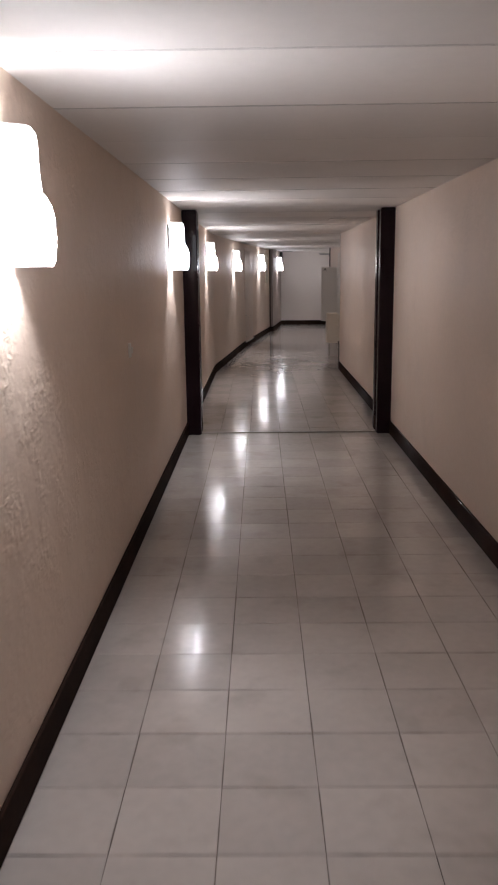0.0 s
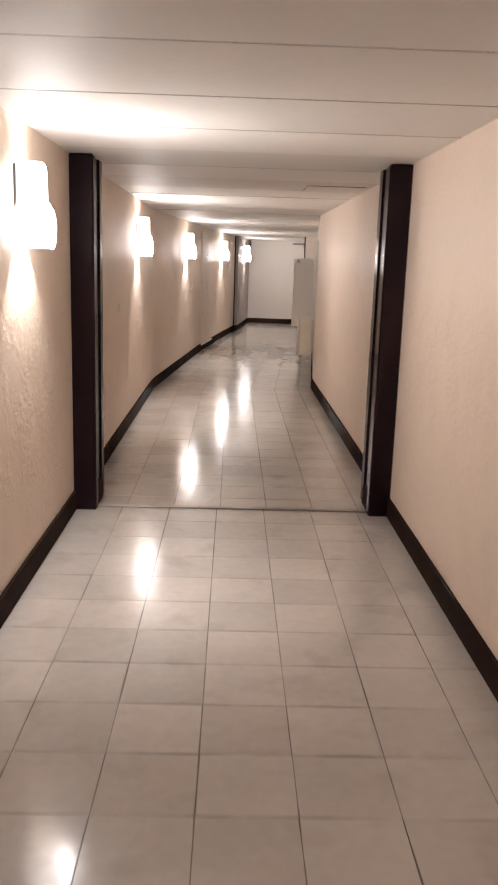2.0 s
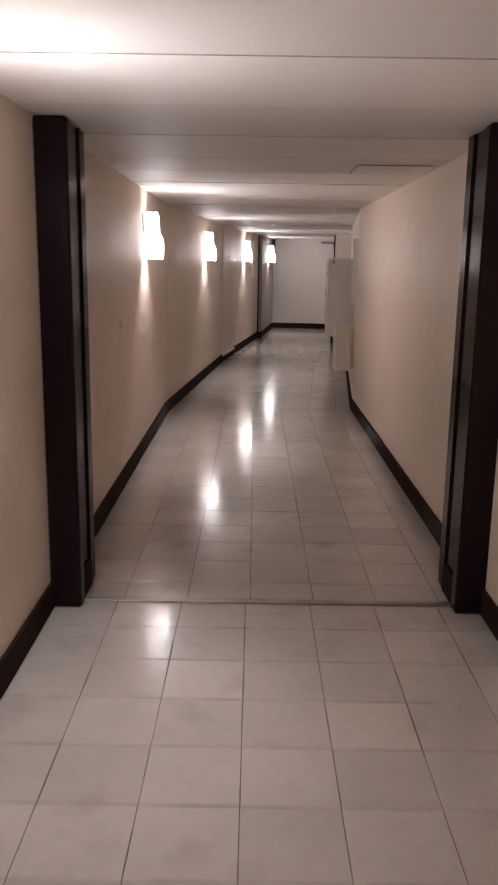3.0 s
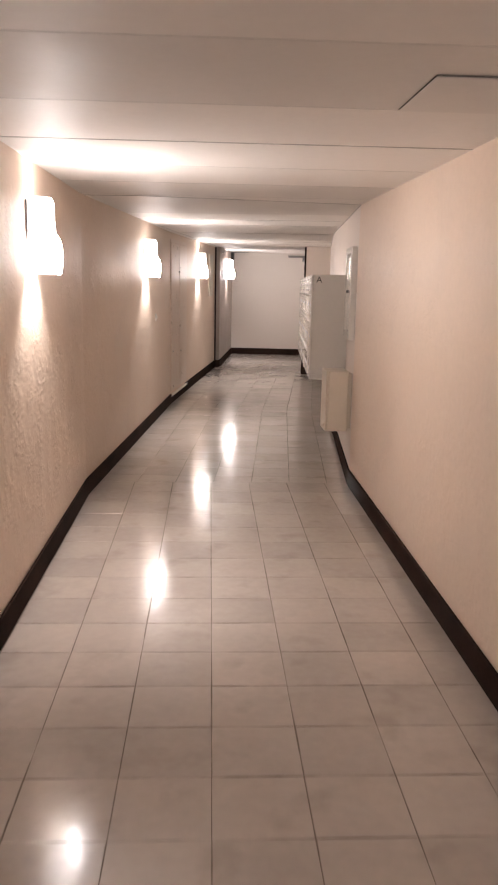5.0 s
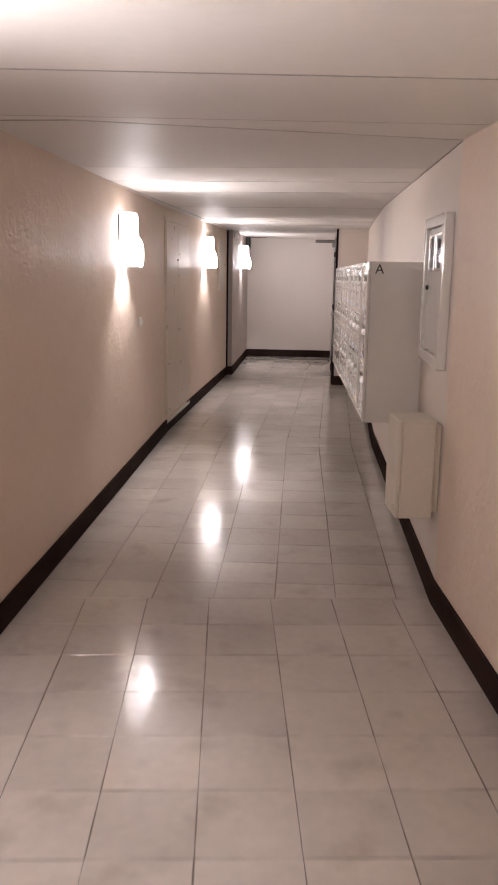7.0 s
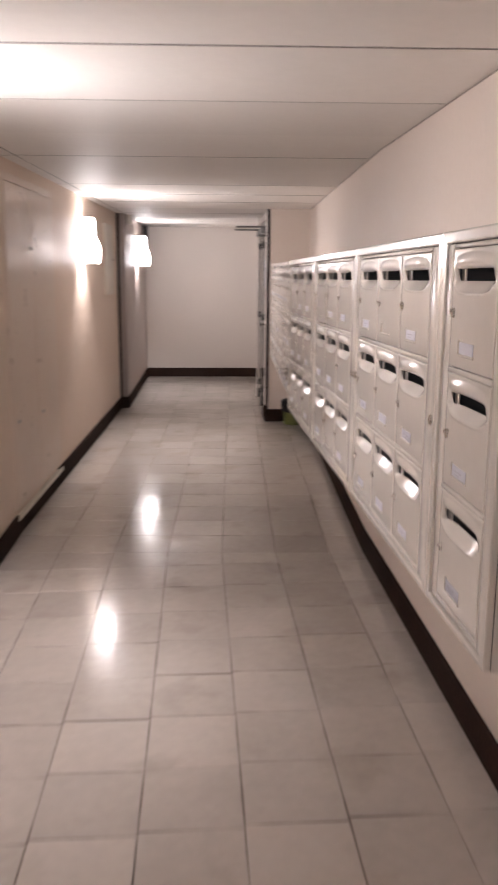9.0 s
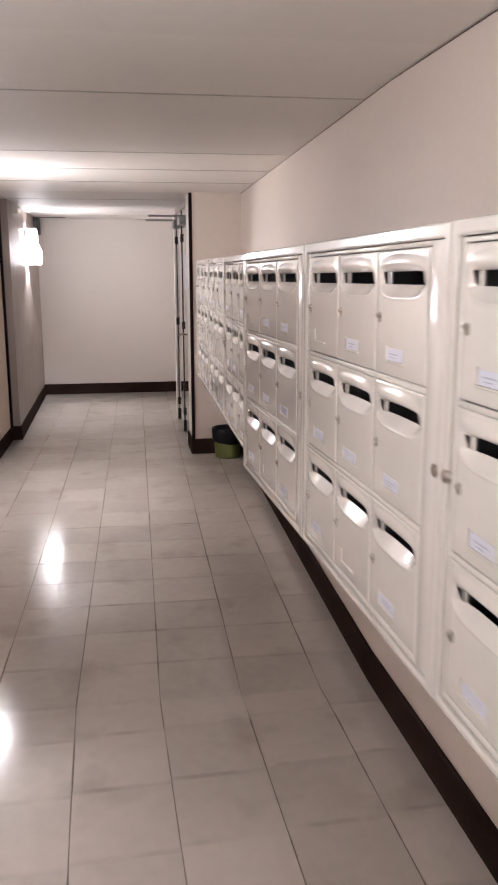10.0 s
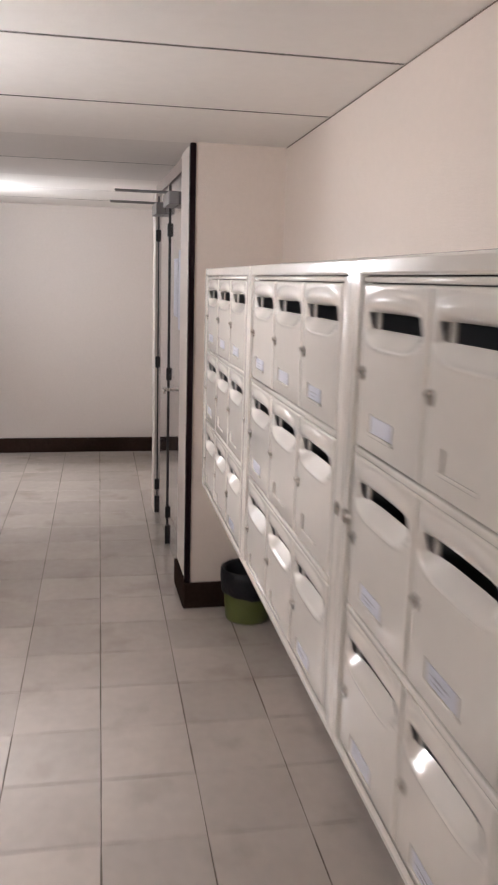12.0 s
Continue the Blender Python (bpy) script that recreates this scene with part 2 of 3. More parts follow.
# ---- walls ----
def wall_run(name, a, b, side, mat, label, lap=0.0):
    """A wall whose inner face runs from a to b; side: +1 where it stands on the right of the walk."""
    m, length = run_frame(a, b)
    u0, u1 = sorted((0.0, side * T))
    structure(name, boxes(((u0, -lap, 0), (u1, length, CEIL + 0.1))), mat, m, label, "wall")


PLASTER_LABEL = "beige textured plaster wall with glossy paint"
structure("wall_left_near", boxes(((-HALF - T, BACK, 0), (-HALF, NL, CEIL + 0.1))), PLASTER, NEAR, PLASTER_LABEL, "wall")
structure("wall_right_near", boxes(((HALF - 0.006, BACK, 0), (HALF + T, 0.2, CEIL + 0.1)), ((HALF_R, 0.2, 0), (HALF + T, NR, CEIL + 0.1))), PLASTER, NEAR, PLASTER_LABEL, "wall")
structure("wall_back", boxes(((-HALF - T, BACK - T, 0), (HALF + T, BACK, CEIL + 0.1))), PLAIN, NEAR, "plain beige closing wall of the corridor", "wall")
wall_run("wall_left_middle", BEND_L, MID_L, -1, PLASTER, PLASTER_LABEL)
wall_run("wall_left_far", MID_L, STEP_L, -1, PLASTER, PLASTER_LABEL)
structure("wall_left_end", boxes(((-HALF - T, STEP_V, 0), (STEP_U, END, CEIL + 0.1))), MAUVE, FAR, "grey-brown wall past the corridor's step", "wall")
wall_run("wall_right_far", BEND_R, MID_R, 1, PLAIN, "smooth beige wall behind the mailboxes")
wall_run("wall_right_deep", MID_R, PIER_R, 1, PLAIN, "smooth beige wall behind the mailboxes")
structure("wall_pier_side", boxes(((PIER_U - 0.003, PIER_V + 0.02, 0), (PIER_U, PIER_V + PIER_D, CEIL - 0.004))), END_PAINT, FAR, "pale smooth side of the pier", "wall")
structure("wall_pier", boxes(((PIER_U, PIER_V, 0), (HALF + 2 * T, PIER_V + PIER_D, CEIL + 0.1))), PLAIN, FAR, "beige pier beside the brown doors", "wall")
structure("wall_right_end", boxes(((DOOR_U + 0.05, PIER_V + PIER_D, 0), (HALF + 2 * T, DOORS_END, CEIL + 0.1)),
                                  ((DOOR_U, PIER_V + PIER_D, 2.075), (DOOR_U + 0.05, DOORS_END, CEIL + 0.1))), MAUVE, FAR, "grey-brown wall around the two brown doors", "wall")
structure("wall_right_recess", boxes(((RECESS_U, DOORS_END, 0), (RECESS_U + T, END, CEIL + 0.1))), END_PAINT, FAR, "pale wall of the recess past the brown doors", "wall")
structure("wall_end", boxes(((-HALF - T, END, 0), (HALF + T, END + T, CEIL + 0.1))), END_PAINT, FAR, "pale plain wall closing the corridor", "wall")
LEFT_MID, LEFT_MID_LEN = run_frame(BEND_L, MID_L)
LEFT_FAR, LEFT_FAR_LEN = run_frame(MID_L, STEP_L)
RIGHT_MID, RIGHT_MID_LEN = run_frame(BEND_R, MID_R)
RIGHT_DEEP, RIGHT_DEEP_LEN = run_frame(MID_R, PIER_R)


def on_left(v, z=0.0):
    """A place on the lamp side's wall at v of the second frame, facing the corridor."""
    run = LEFT_MID if v < TURN_LV else LEFT_FAR
    p = crossing(in_world(FAR, 0, v), (FAR.to_3x3() @ Vector((1, 0, 0))).xy, run.translation.xy, (run.to_3x3() @ Vector((0, 1, 0))).xy)
    return Matrix.Translation((p.x, p.y, z)) @ run.to_3x3().to_4x4() @ pose(0, 0, 0, 0, 0, 90)


# ---- ceiling: boards across the corridor with open joints, one mesh ----
def clip(poly, a, n):
    """The part of a polygon on the side of the line through a that n points to."""
    out = []
    for i, p in enumerate(poly):
        q = poly[(i + 1) % len(poly)]
        dp, dq = (p - a).dot(n), (q - a).dot(n)
        if dp >= 0:
            out.append(p)
        if (dp >= 0) != (dq >= 0):
            out.append(p + (q - p) * (dp / (dp - dq)))
    return out


ALONG = (BEND_R - BEND_L).normalized()
PAST = Vector((-ALONG.y, ALONG.x))           # points to the second stretch


def slab(bm, poly, z0, z1):
    low = [bm.verts.new((p.x, p.y, z0)) for p in poly]
    high = [bm.verts.new((p.x, p.y, z1)) for p in poly]
    bm.faces.new(low[::-1])
    bm.faces.new(high)
    for i in range(len(poly)):
        j = (i + 1) % len(poly)
        bm.faces.new((low[i], low[j], high[j], high[i]))


def ground_poly(frame_m, u0, u1, v0, v1):
    return [(frame_m @ Vector((u, v, 0))).xy for u, v in ((u0, v0), (u1, v0), (u1, v1), (u0, v1))]


def joint(side, v):
    """Half the width of the joint at v: some boards are butted close, others have sprung apart."""
    close = (-4.8, -3.3, 1.25, 2.0) if side < 0 else (0.55, 2.8, 3.54, 5.03)
    sprung = (-1.76, -1.0, 4.25) if side < 0 else (2.05, 5.78, 6.52, 7.27)
    if any(abs(v - c) < 0.2 for c in close):
        return 0.0011
    return 0.0052 if any(abs(v - c) < 0.2 for c in sprung) else 0.0025


board = bmesh.new()
rng = random.Random(4)
BOARD = 0.752
FAR_BOARDS = FAR @ pose(0, 5, 0, 0, 0, -1.2) @ pose(0, -5, 0)
for frame_m, start, stop, side in ((NEAR, 1.25 - 17 * BOARD, 6.2, -1), (FAR_BOARDS, 5.03 - 8 * 0.746, END + 0.3, 1)):
    pitch = BOARD if side < 0 else 0.746
    v = start
    while v < stop:
        gap, gap_on = joint(side, v), joint(side, v + pitch)
        dip = rng.uniform(0, 0.002)
        strips = [(-HALF - 0.02, HALF + 0.02, CEIL + dip)] if side < 0 else [(-HALF - 0.09, -HALF + 0.0443, CEIL - 0.001), (-HALF + 0.045, HALF + 0.12, CEIL + dip)]
        for u0, u1, z in strips:
            poly = clip(ground_poly(frame_m, u0, u1, v + gap, v + pitch - gap_on), BEND_L, PAST * side)
            if len(poly) > 2:
                slab(board, poly, z, CEIL + 0.040)
        v += pitch
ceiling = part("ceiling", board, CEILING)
ceiling.data.materials.append(GAP)           # edges coloured dark, putting the joints' shade into the colour
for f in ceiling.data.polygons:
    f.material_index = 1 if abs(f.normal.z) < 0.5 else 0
tagged(ceiling, "off-white ceiling of wide boards with thin joints", "ceiling", kind="structure")
# near-black backing, the shade deep in the joints given as colour
void = bmesh.new()
for frame_m, v0, v1 in ((NEAR, BACK - T, 5.6), (FAR, -0.4, END + T)):
    slab(void, ground_poly(frame_m, -HALF - T, HALF + T, v0, v1), CEIL + (0.041 if frame_m is NEAR else 0.0416), CEIL + 0.12)
tagged(part("ceiling_backing", void, GAP), "dark backing that puts shade into the ceiling joints", "ceiling", kind="structure")


# ---- skirting ----
def skirting(name, m, items):
    return structure(name, boxes(*items, bevel=0.004), DARKBASE, m, "dark brown glossy skirting board", "skirting")


S = 0.016
skirting("baseboard_left_near", NEAR, [((-HALF, BACK, 0.001), (-HALF + S, -0.002, SKIRT)), ((-HALF, 0.40, 0.001), (-HALF + S, NL + 0.001, SKIRT))])
skirting("baseboard_right_near", NEAR, [((HALF - 0.006 - S, BACK, 0.001), (HALF - 0.006, -0.002, SKIRT)), ((HALF_R - S, 0.40, 0.001), (HALF_R, NR, SKIRT))])
KICK_A, KICK_B = in_frame(LEFT_FAR, in_world(FAR, -1.05, 4.26)).y, in_frame(LEFT_FAR, in_world(FAR, -1.03, 5.40)).y
skirting("baseboard_left_middle", LEFT_MID, [((0, 0.0, 0.001), (S, LEFT_MID_LEN, SKIRT))])
skirting("baseboard_left_far", LEFT_FAR, [((0, KICK_A, 0.001), (S - 0.002, KICK_B - 0.001, 0.086)), ((0, KICK_B, 0.001), (S, LEFT_FAR_LEN - 0.002, SKIRT))])
skirting("baseboard_right_far", RIGHT_MID, [((-S, 0.0, 0.001), (0, RIGHT_MID_LEN, SKIRT))])
skirting("baseboard_right_deep", RIGHT_DEEP, [((-S, 0.001, 0.001), (0, RIGHT_DEEP_LEN - 0.004, SKIRT))])
skirting("baseboard_left_end", FAR, [((STEP_LU + S, STEP_V - S, 0.001), (STEP_U + S, STEP_V, SKIRT)), ((STEP_U, STEP_V + 0.001, 0.001), (STEP_U + S, END - S, SKIRT))])
skirting("baseboard_end", FAR, [((STEP_U, END - S, 0.001), (RECESS_U, END, SKIRT))])
skirting("baseboard_pier", FAR, [((PIER_U - S, PIER_V - S, 0.001), (DEEP_U - S - 0.002, PIER_V, SKIRT)), ((PIER_U - S - 0.003, PIER_V + 0.001, 0.001), (PIER_U, PIER_V + PIER_D - 0.01, SKIRT))])
structure("trim_step", boxes(((STEP_LU - 0.004, STEP_V - 0.045, SKIRT), (STEP_LU + 0.022, STEP_V - 0.001, CEIL - 0.004)), bevel=0.003), DARKWOOD, FAR, "dark wooden strip at the wall's step", "trim")
structure("trim_pier", boxes(((PIER_U - 0.012, PIER_V - 0.012, SKIRT), (PIER_U + 0.014, PIER_V + 0.02, CEIL - 0.004)), bevel=0.003), DARKWOOD, FAR, "dark wooden corner strip on the pier", "trim")


# thin dark strips: the shade of the wall-ceiling joint put into colour
for name, m, length in (("trim_crack_middle", RIGHT_MID, RIGHT_MID_LEN), ("trim_crack_far", RIGHT_DEEP, RIGHT_DEEP_LEN)):
    structure(name, boxes(((-0.003, 0.01, CEIL - 0.0032), (0, length - 0.01, CEIL - 0.0012))), JOINT_BROWN, m, "dark strip standing for the shaded joint between wall and ceiling", "joint")


# ---- dark posts and threshold ----
def post(side):
    s = 1 if side > 0 else -1
    root = thing("door_post", NEAR @ pose(s * HALF, 0, 0), "dark brown lacquered wooden post standing against the wall", "door post", "posts of the passage")
    def b(a, c, bevel):
        x0, x1 = sorted((-s * a[0], -s * c[0]))
        return boxes(((x0, a[1], a[2]), (x1, c[1], c[2])), bevel=bevel)
    part("casing", b((-0.004, 0.0, 0.0), (0.140, 0.085, CEIL - 0.002), 0.010), DARKWOOD, root)
    part("lining", b((-0.004, 0.085, 0.0), (0.118, 0.30, CEIL - 0.002), 0.003), DARKWOOD, root)
    part("stop_strip", b((-0.004, 0.30, 0.0), (0.128, 0.40, CEIL - 0.002), 0.004), DARKWOOD, root)
    part("plinth", b((0.1182, 0.087, 0.001), (0.134, 0.298, SKIRT), 0.003), DARKBASE, root, "dark skirting block round the post")
    return root


post(-1)
post(1)
bm = bmesh.new()
add_box(bm, (-HALF + 0.118, 0.080, 0.0005), (HALF - 0.118, 0.125, 0.009), 0.003)
structure("threshold_strip", bm, STRIP, NEAR, "worn metal threshold strip between the posts", "threshold")


# ---- wall lamps ----
def half_shade(profile, half, out, steps=20):
    """A half-round glass shade against the wall, open above and below; profile: (share of its size, z).
    Its front takes the second material, its glow raised to light the corridor."""
    bm = bmesh.new()
    rings = []
    for k, z in profile:
        rings.append([bm.verts.new((half * k * math.cos(math.pi * i / steps), -0.010 - out * k * math.sin(math.pi * i / steps), z)) for i in range(steps + 1)])
    for a, b in zip(rings, rings[1:]):
        for i in range(steps):
            f = bm.faces.new((a[i], a[i + 1], b[i + 1], b[i]))
            f.material_index = 1 if 8 <= i < steps - 8 else 0
    return bm


def half_disc(half, out, z, thick):
    """A half-round plate against the wall."""
    bm = bmesh.new()
    rim = [Vector((half * math.cos(math.pi * i / 16), -0.012 - out * math.sin(math.pi * i / 16))) for i in range(17)]
    slab(bm, rim, z, z + thick)
    return bm


def sconce(top_glass):
    weak = top_glass is SHADE
    root = thing("wall_lamp", Matrix(), "white glass wall lamp on a grey plate, its upper bulb feeble" if weak else "white glass wall lamp, lit, on a grey metal plate", "wall lamp",
                 "wall lamps along the corridor")
    part("back_plate", boxes(((-0.098, -0.012, 1.64), (0.098, 0.0, 1.955)), bevel=0.004, segments=2), GREYMETAL, root, "grey metal back plate")
    part("arm", boxes(((-0.012, -0.04, 1.80), (0.012, -0.010, 1.83)), bevel=0.003), GREYMETAL, root)
    up = [(1.0, 1.806), (0.98, 1.83), (0.96, 1.88), (0.96, 1.93), (0.93, 1.955), (0.84, 1.970)]
    part("upper_shade", half_shade(up, 0.086, 0.116), SHADE, root, "narrow glowing glass shade", smooth=True).data.materials.append(top_glass)
    lo = [(0.90, 1.600), (0.95, 1.612), (0.98, 1.64), (1.0, 1.68), (0.99, 1.73), (0.94, 1.765), (0.84, 1.792), (0.74, 1.805)]
    part("lower_shade", half_shade(lo, 0.112, 0.148), SHADE, root, "wide glowing glass shade", smooth=True).data.materials.append(SHADE_FRONT)
    # added light blockers: liners inside the glass, open above and below, plate between bulbs
    part("shade_lining", half_shade([(k * 0.95, z) for k, z in up[:-1]], 0.086, 0.116), BLOCKER, root, smooth=True).data.materials.append(BLOCKER)
    part("shade_lining", half_shade([(k * 0.95, z + 0.002) for k, z in lo], 0.112, 0.148), BLOCKER, root, smooth=True).data.materials.append(BLOCKER)
    part("socket_plate", half_disc(0.078, 0.104, 1.8065, 0.004), BLOCKER, root)
    return root


LAMPS = [NEAR @ pose(-HALF, v, -0.014, 0, 0, 90) for v in (-5.5, -1.12, 3.38)] + [on_left(2.38, -0.014), on_left(6.62, -0.014), FAR @ pose(STEP_U, 10.25, -0.014, 0, 0, 90)]
first = None
for k, m in enumerate(LAMPS):
    weak = k == 3
    if weak:
        sconce(SHADE).matrix_basis = m
    elif first is None:
        first = sconce(SHADE_TOP)
        first.matrix_basis = m
    else:
        copy_thing(first, m)
    for watts, z in ((0.8 if weak else UP_WATTS, 1.875), (DOWN_WATTS, 1.70)):
        light = bpy.data.lights.new("bulb", "POINT")
        light.energy, light.color, light.shadow_soft_size = watts, LAMP_COLOUR, 0.022
        new("bulb", light).matrix_basis = m @ pose(0, -0.06, z)


# ---- small wall fittings ----
def light_switch(m, label):
    root = thing("light_switch", m, label, "light switch", "light switches on the wall")
    part("plate", boxes(((-0.022, -0.012, -0.04), (0.022, 0.0, 0.04)), bevel=0.004, segments=2), PLASTIC, root)
    part("rocker", boxes(((-0.011, -0.022, -0.018), (0.011, -0.010, 0.018)), bevel=0.003), PLASTIC, root)


light_switch(NEAR @ pose(-HALF, -3.35, 1.15, 0, 0, 90), "small white light switch on the plaster wall")
light_switch(NEAR @ pose(-HALF, 2.1, 1.135, 0, 0, 90), "small white light switch on the plaster wall")
light_switch(on_left(3.03, 1.15), "small white light switch under a wall lamp")


def wall_cupboard():
    """Two flush leaves painted like the wall, low frame, pale kick strip in the skirting's line."""
    m = on_left(4.885)
    root = thing("wall_cupboard", m, "shallow built-in cupboard with two beige glossy doors", "cupboard")
    part("frame", boxes(((-0.63, -0.007, 0.15), (-0.585, 0, 2.06)), ((0.585, -0.007, 0.15), (0.63, 0, 2.06)), ((-0.585, -0.007, 2.015), (0.585, 0, 2.06)), bevel=0.002), CUPBOARD, root)
    for s, name in ((-1, "door"), (1, "door")):
        x0, x1 = sorted((s * 0.004, s * 0.58))
        d = part(name, boxes(((x0, -0.010, 0.155), (x1, -0.001, 2.01)), bevel=0.003), CUPBOARD, root)
        if s < 0:
            bm = bmesh.new()
            disc_y(bm, -0.04, 1.66, 0.014, -0.009, -0.022)
            part("latch", bm, STEEL, d)
        bm = bmesh.new()
        disc_y(bm, s * 0.10 if s > 0 else -0.5, 0.62 if s > 0 else 0.66, 0.012, -0.009, -0.016)
        part("lock", bm, GREYMETAL, d)
    part("kick_strip", boxes(((-0.63, -0.020, 0.088), (0.62, 0, 0.122)), bevel=0.003), CREAMBOX, root, "pale kick strip")


wall_cupboard()

root = thing("junction_box", on_left(8.1, 1.64), "flat beige box cover on the plaster wall", "box cover")
part("cover", boxes(((-0.26, -0.022, -0.35), (0.26, 0, 0.34)), bevel=0.004, segments=2), CREAMBOX, root)
bm = bmesh.new()
disc_y(bm, 0.2, 0.0, 0.012, -0.02, -0.03)
part("lock", bm, STEEL, root)

root = thing("alarm_box", FAR @ pose(STEP_U, 9.2, 2.095, 0, 0, 90), "small white alarm box under the ceiling", "alarm box")
part("housing", boxes(((-0.035, -0.05, -0.055), (0.035, 0, 0.055)), bevel=0.008, segments=2), PLASTIC, root)
bm = bmesh.new()
disc_y(bm, 0, 0, 0.014, -0.049, -0.056)
part("lens", bm, STEEL, root)


# ---- meter cabinet and small box by the bend ----
def meter_cabinet():
    """A white frame on the wall round a set-back glossy door with two glazed windows and a knob."""
    m = RIGHT_MID @ pose(0, in_frame(RIGHT_MID, in_world(FAR, 1, 0.36)).y, 0, 0, 0, -90)
    root = thing("meter_cabinet", m, "shallow white cabinet with a glossy set-back door", "cabinet")
    part("frame", ring(-0.62, 0.0, 1.130, 1.845, 0.05, 0.062, 0.05, 0.055, -0.045, 0.0, 0.004), CREAM, root)
    d = part("door", boxes(((-0.568, -0.026, 1.187), (-0.064, -0.004, 1.793)), bevel=0.004, segments=2), CREAM, root, "glossy cream door")
    for x in (-0.52, -0.30):
        w = part("window", ring(x, x + 0.18, 1.585, 1.765, 0.014, 0.014, 0.014, 0.014, -0.034, -0.0255, 0.002), STEEL, d, "small window with a steel frame")
        part("pane", boxes(((x + 0.012, -0.0295, 1.597), (x + 0.168, -0.0265, 1.753))), WINDOW_GLASS, w, "dark glass pane")
    bm = bmesh.new()
    disc_y(bm, -0.53, 1.50, 0.013, -0.025, -0.040)
    part("lock", bm, BLACK, d)


meter_cabinet()
root = thing("service_box", NEAR @ pose(HALF_R, 5.40, 0, 0, 0, -90), "small cream metal box fixed low on the wall", "box")
part("back_plate", boxes(((-0.235, -0.032, 0.45), (-0.022, 0, 0.878)), bevel=0.003), CREAMBOX, root)
part("body", boxes(((-0.26, -0.188, 0.425), (0.0, -0.030, 0.897)), bevel=0.006, segments=2), CREAMBOX, root)
part("lid", boxes(((-0.261, -0.206, 0.424), (0.001, -0.1882, 0.898)), bevel=0.008, segments=3), CREAMBOX, root)
bm = bmesh.new()
disc_y(bm, -0.03, 0.475, 0.014, -0.205, -0.222)
part("knob", bm, CREAMBOX, root)

# ---- access panel in the ceiling ----
bm = bmesh.new()
slab(bm, ground_poly(NEAR, 0.515, 0.515 + 0.44, 1.53, 1.985), CEIL - 0.006, CEIL + 0.001)
tagged(part("ceiling_hatch", bm, CEILING), "flat square access panel in the ceiling", "ceiling hatch", kind="structure")
bm = bmesh.new()
slab(bm, ground_poly(NEAR, 0.512, 0.958, 1.527, 1.988), CEIL - 0.002, CEIL + 0.0005)
tagged(part("ceiling_hatch_gap", bm, GAP), "dark joint round the ceiling hatch", "ceiling hatch", kind="structure")


# ---- mailboxes ----
BOX_H = 0.265
SLOT = (0.026, 0.248, 0.194, 0.221)             # of a wide box; the narrow ones are scaled


def door_relief(x, z, w, slot):
    """How far the pressed steel door stands out: a low hood above the slot, a tilted scoop below it, a crisp rim."""
    x0, x1, z0, z1 = slot
    mid, half = (x0 + x1) / 2, (x1 - x0) / 2 + 0.008
    q = abs(x - mid) / half
    d = 0.0
    if z >= z1:
        arc = BOX_H - 0.008 - 0.010 * q * q
        s = (z - z1) / max(0.001, arc - z1)
        if s < 1 and q < 1:
            d += (0.0056 * math.sin(math.pi * min(1.0, 0.12 + 0.88 * s)) ** 0.9 - 0.0135 * (1 - s) ** 5) * (1 - q ** 4)
    elif q < 1:
        depth = 0.028 * (1 - q ** 4) ** 0.5
        left = depth - max(0.0, z0 - z)
        d += 0.0017 * math.exp(-(left / 0.003) ** 2) * min(1.0, depth / 0.01)
        if left > 0:
            low = -0.78 * left
            top = -0.011 * (1 - q ** 4)
            d += low if z < z0 else low + (top - low) * (z - z0) / (z1 - z0)
    edge = min(x, w - x, z, BOX_H - z)
    if edge < 0.004:
        d -= 0.003 * (1 - edge / 0.004) ** 2
    return d


def mail_door_mesh(w):
    k = w / 0.285
    slot = x0, x1, z0, z1 = SLOT[0] * k, SLOT[1] * k, SLOT[2], SLOT[3]
    xs = sorted({0, 0.002, 0.004, 0.012, x0 - 0.006, x0, x1, x1 + 0.006, w - 0.012, w - 0.004, w - 0.002, w, *[x0 + (x1 - x0) * i / 24 for i in range(1, 24)]})
    zs = sorted({0, 0.002, 0.004, 0.05, 0.10, 0.13, *[0.144 + 0.0025 * i for i in range(20)], z0, z0 + 0.006, z1 - 0.004, z1, *[z1 + (BOX_H - z1) * i / 20 for i in range(1, 18)],
                 BOX_H - 0.004, BOX_H - 0.002, BOX_H})
    zs = [z for i, z in enumerate(zs) if i == 0 or z - zs[i - 1] > 0.0006]
    verts, faces = [], []
    for z in zs:
        for x in xs:
            verts.append((x, -0.012 - door_relief(x, z, w, slot), z))
    nx = len(xs)
    for j in range(len(zs) - 1):
        for i in range(nx - 1):
            cx, cz = (xs[i] + xs[i + 1]) / 2, (zs[j] + zs[j + 1]) / 2
            inside = x0 + 0.001 < cx < x1 - 0.001 and z0 < cz < z1
            corner = z1 - 0.004 < cz and cx > x1 - 0.009        # the slot's rounded end
            if inside and not corner:
                continue
            a = j * nx + i
            faces.append((a, a + 1, a + nx + 1, a + nx))
    rim = [i for i in range(nx)] + [j * nx + nx - 1 for j in range(1, len(zs))] + [(len(zs) - 1) * nx + i for i in range(nx - 2, -1, -1)] + [j * nx for j in range(len(zs) - 2, 0, -1)]
    back = len(verts)
    for k in rim:
        verts.append((verts[k][0], 0.004, verts[k][2]))
    for k in range(len(rim)):
        n = (k + 1) % len(rim)
        faces.append((rim[k], back + k, back + n, rim[n]))
    me = bpy.data.meshes.new("mailbox_door")
    me.from_pydata(verts, [], faces)
    for f in me.polygons:
        f.use_smooth = True
    me.materials.append(CREAM)
    me.update()
    return me


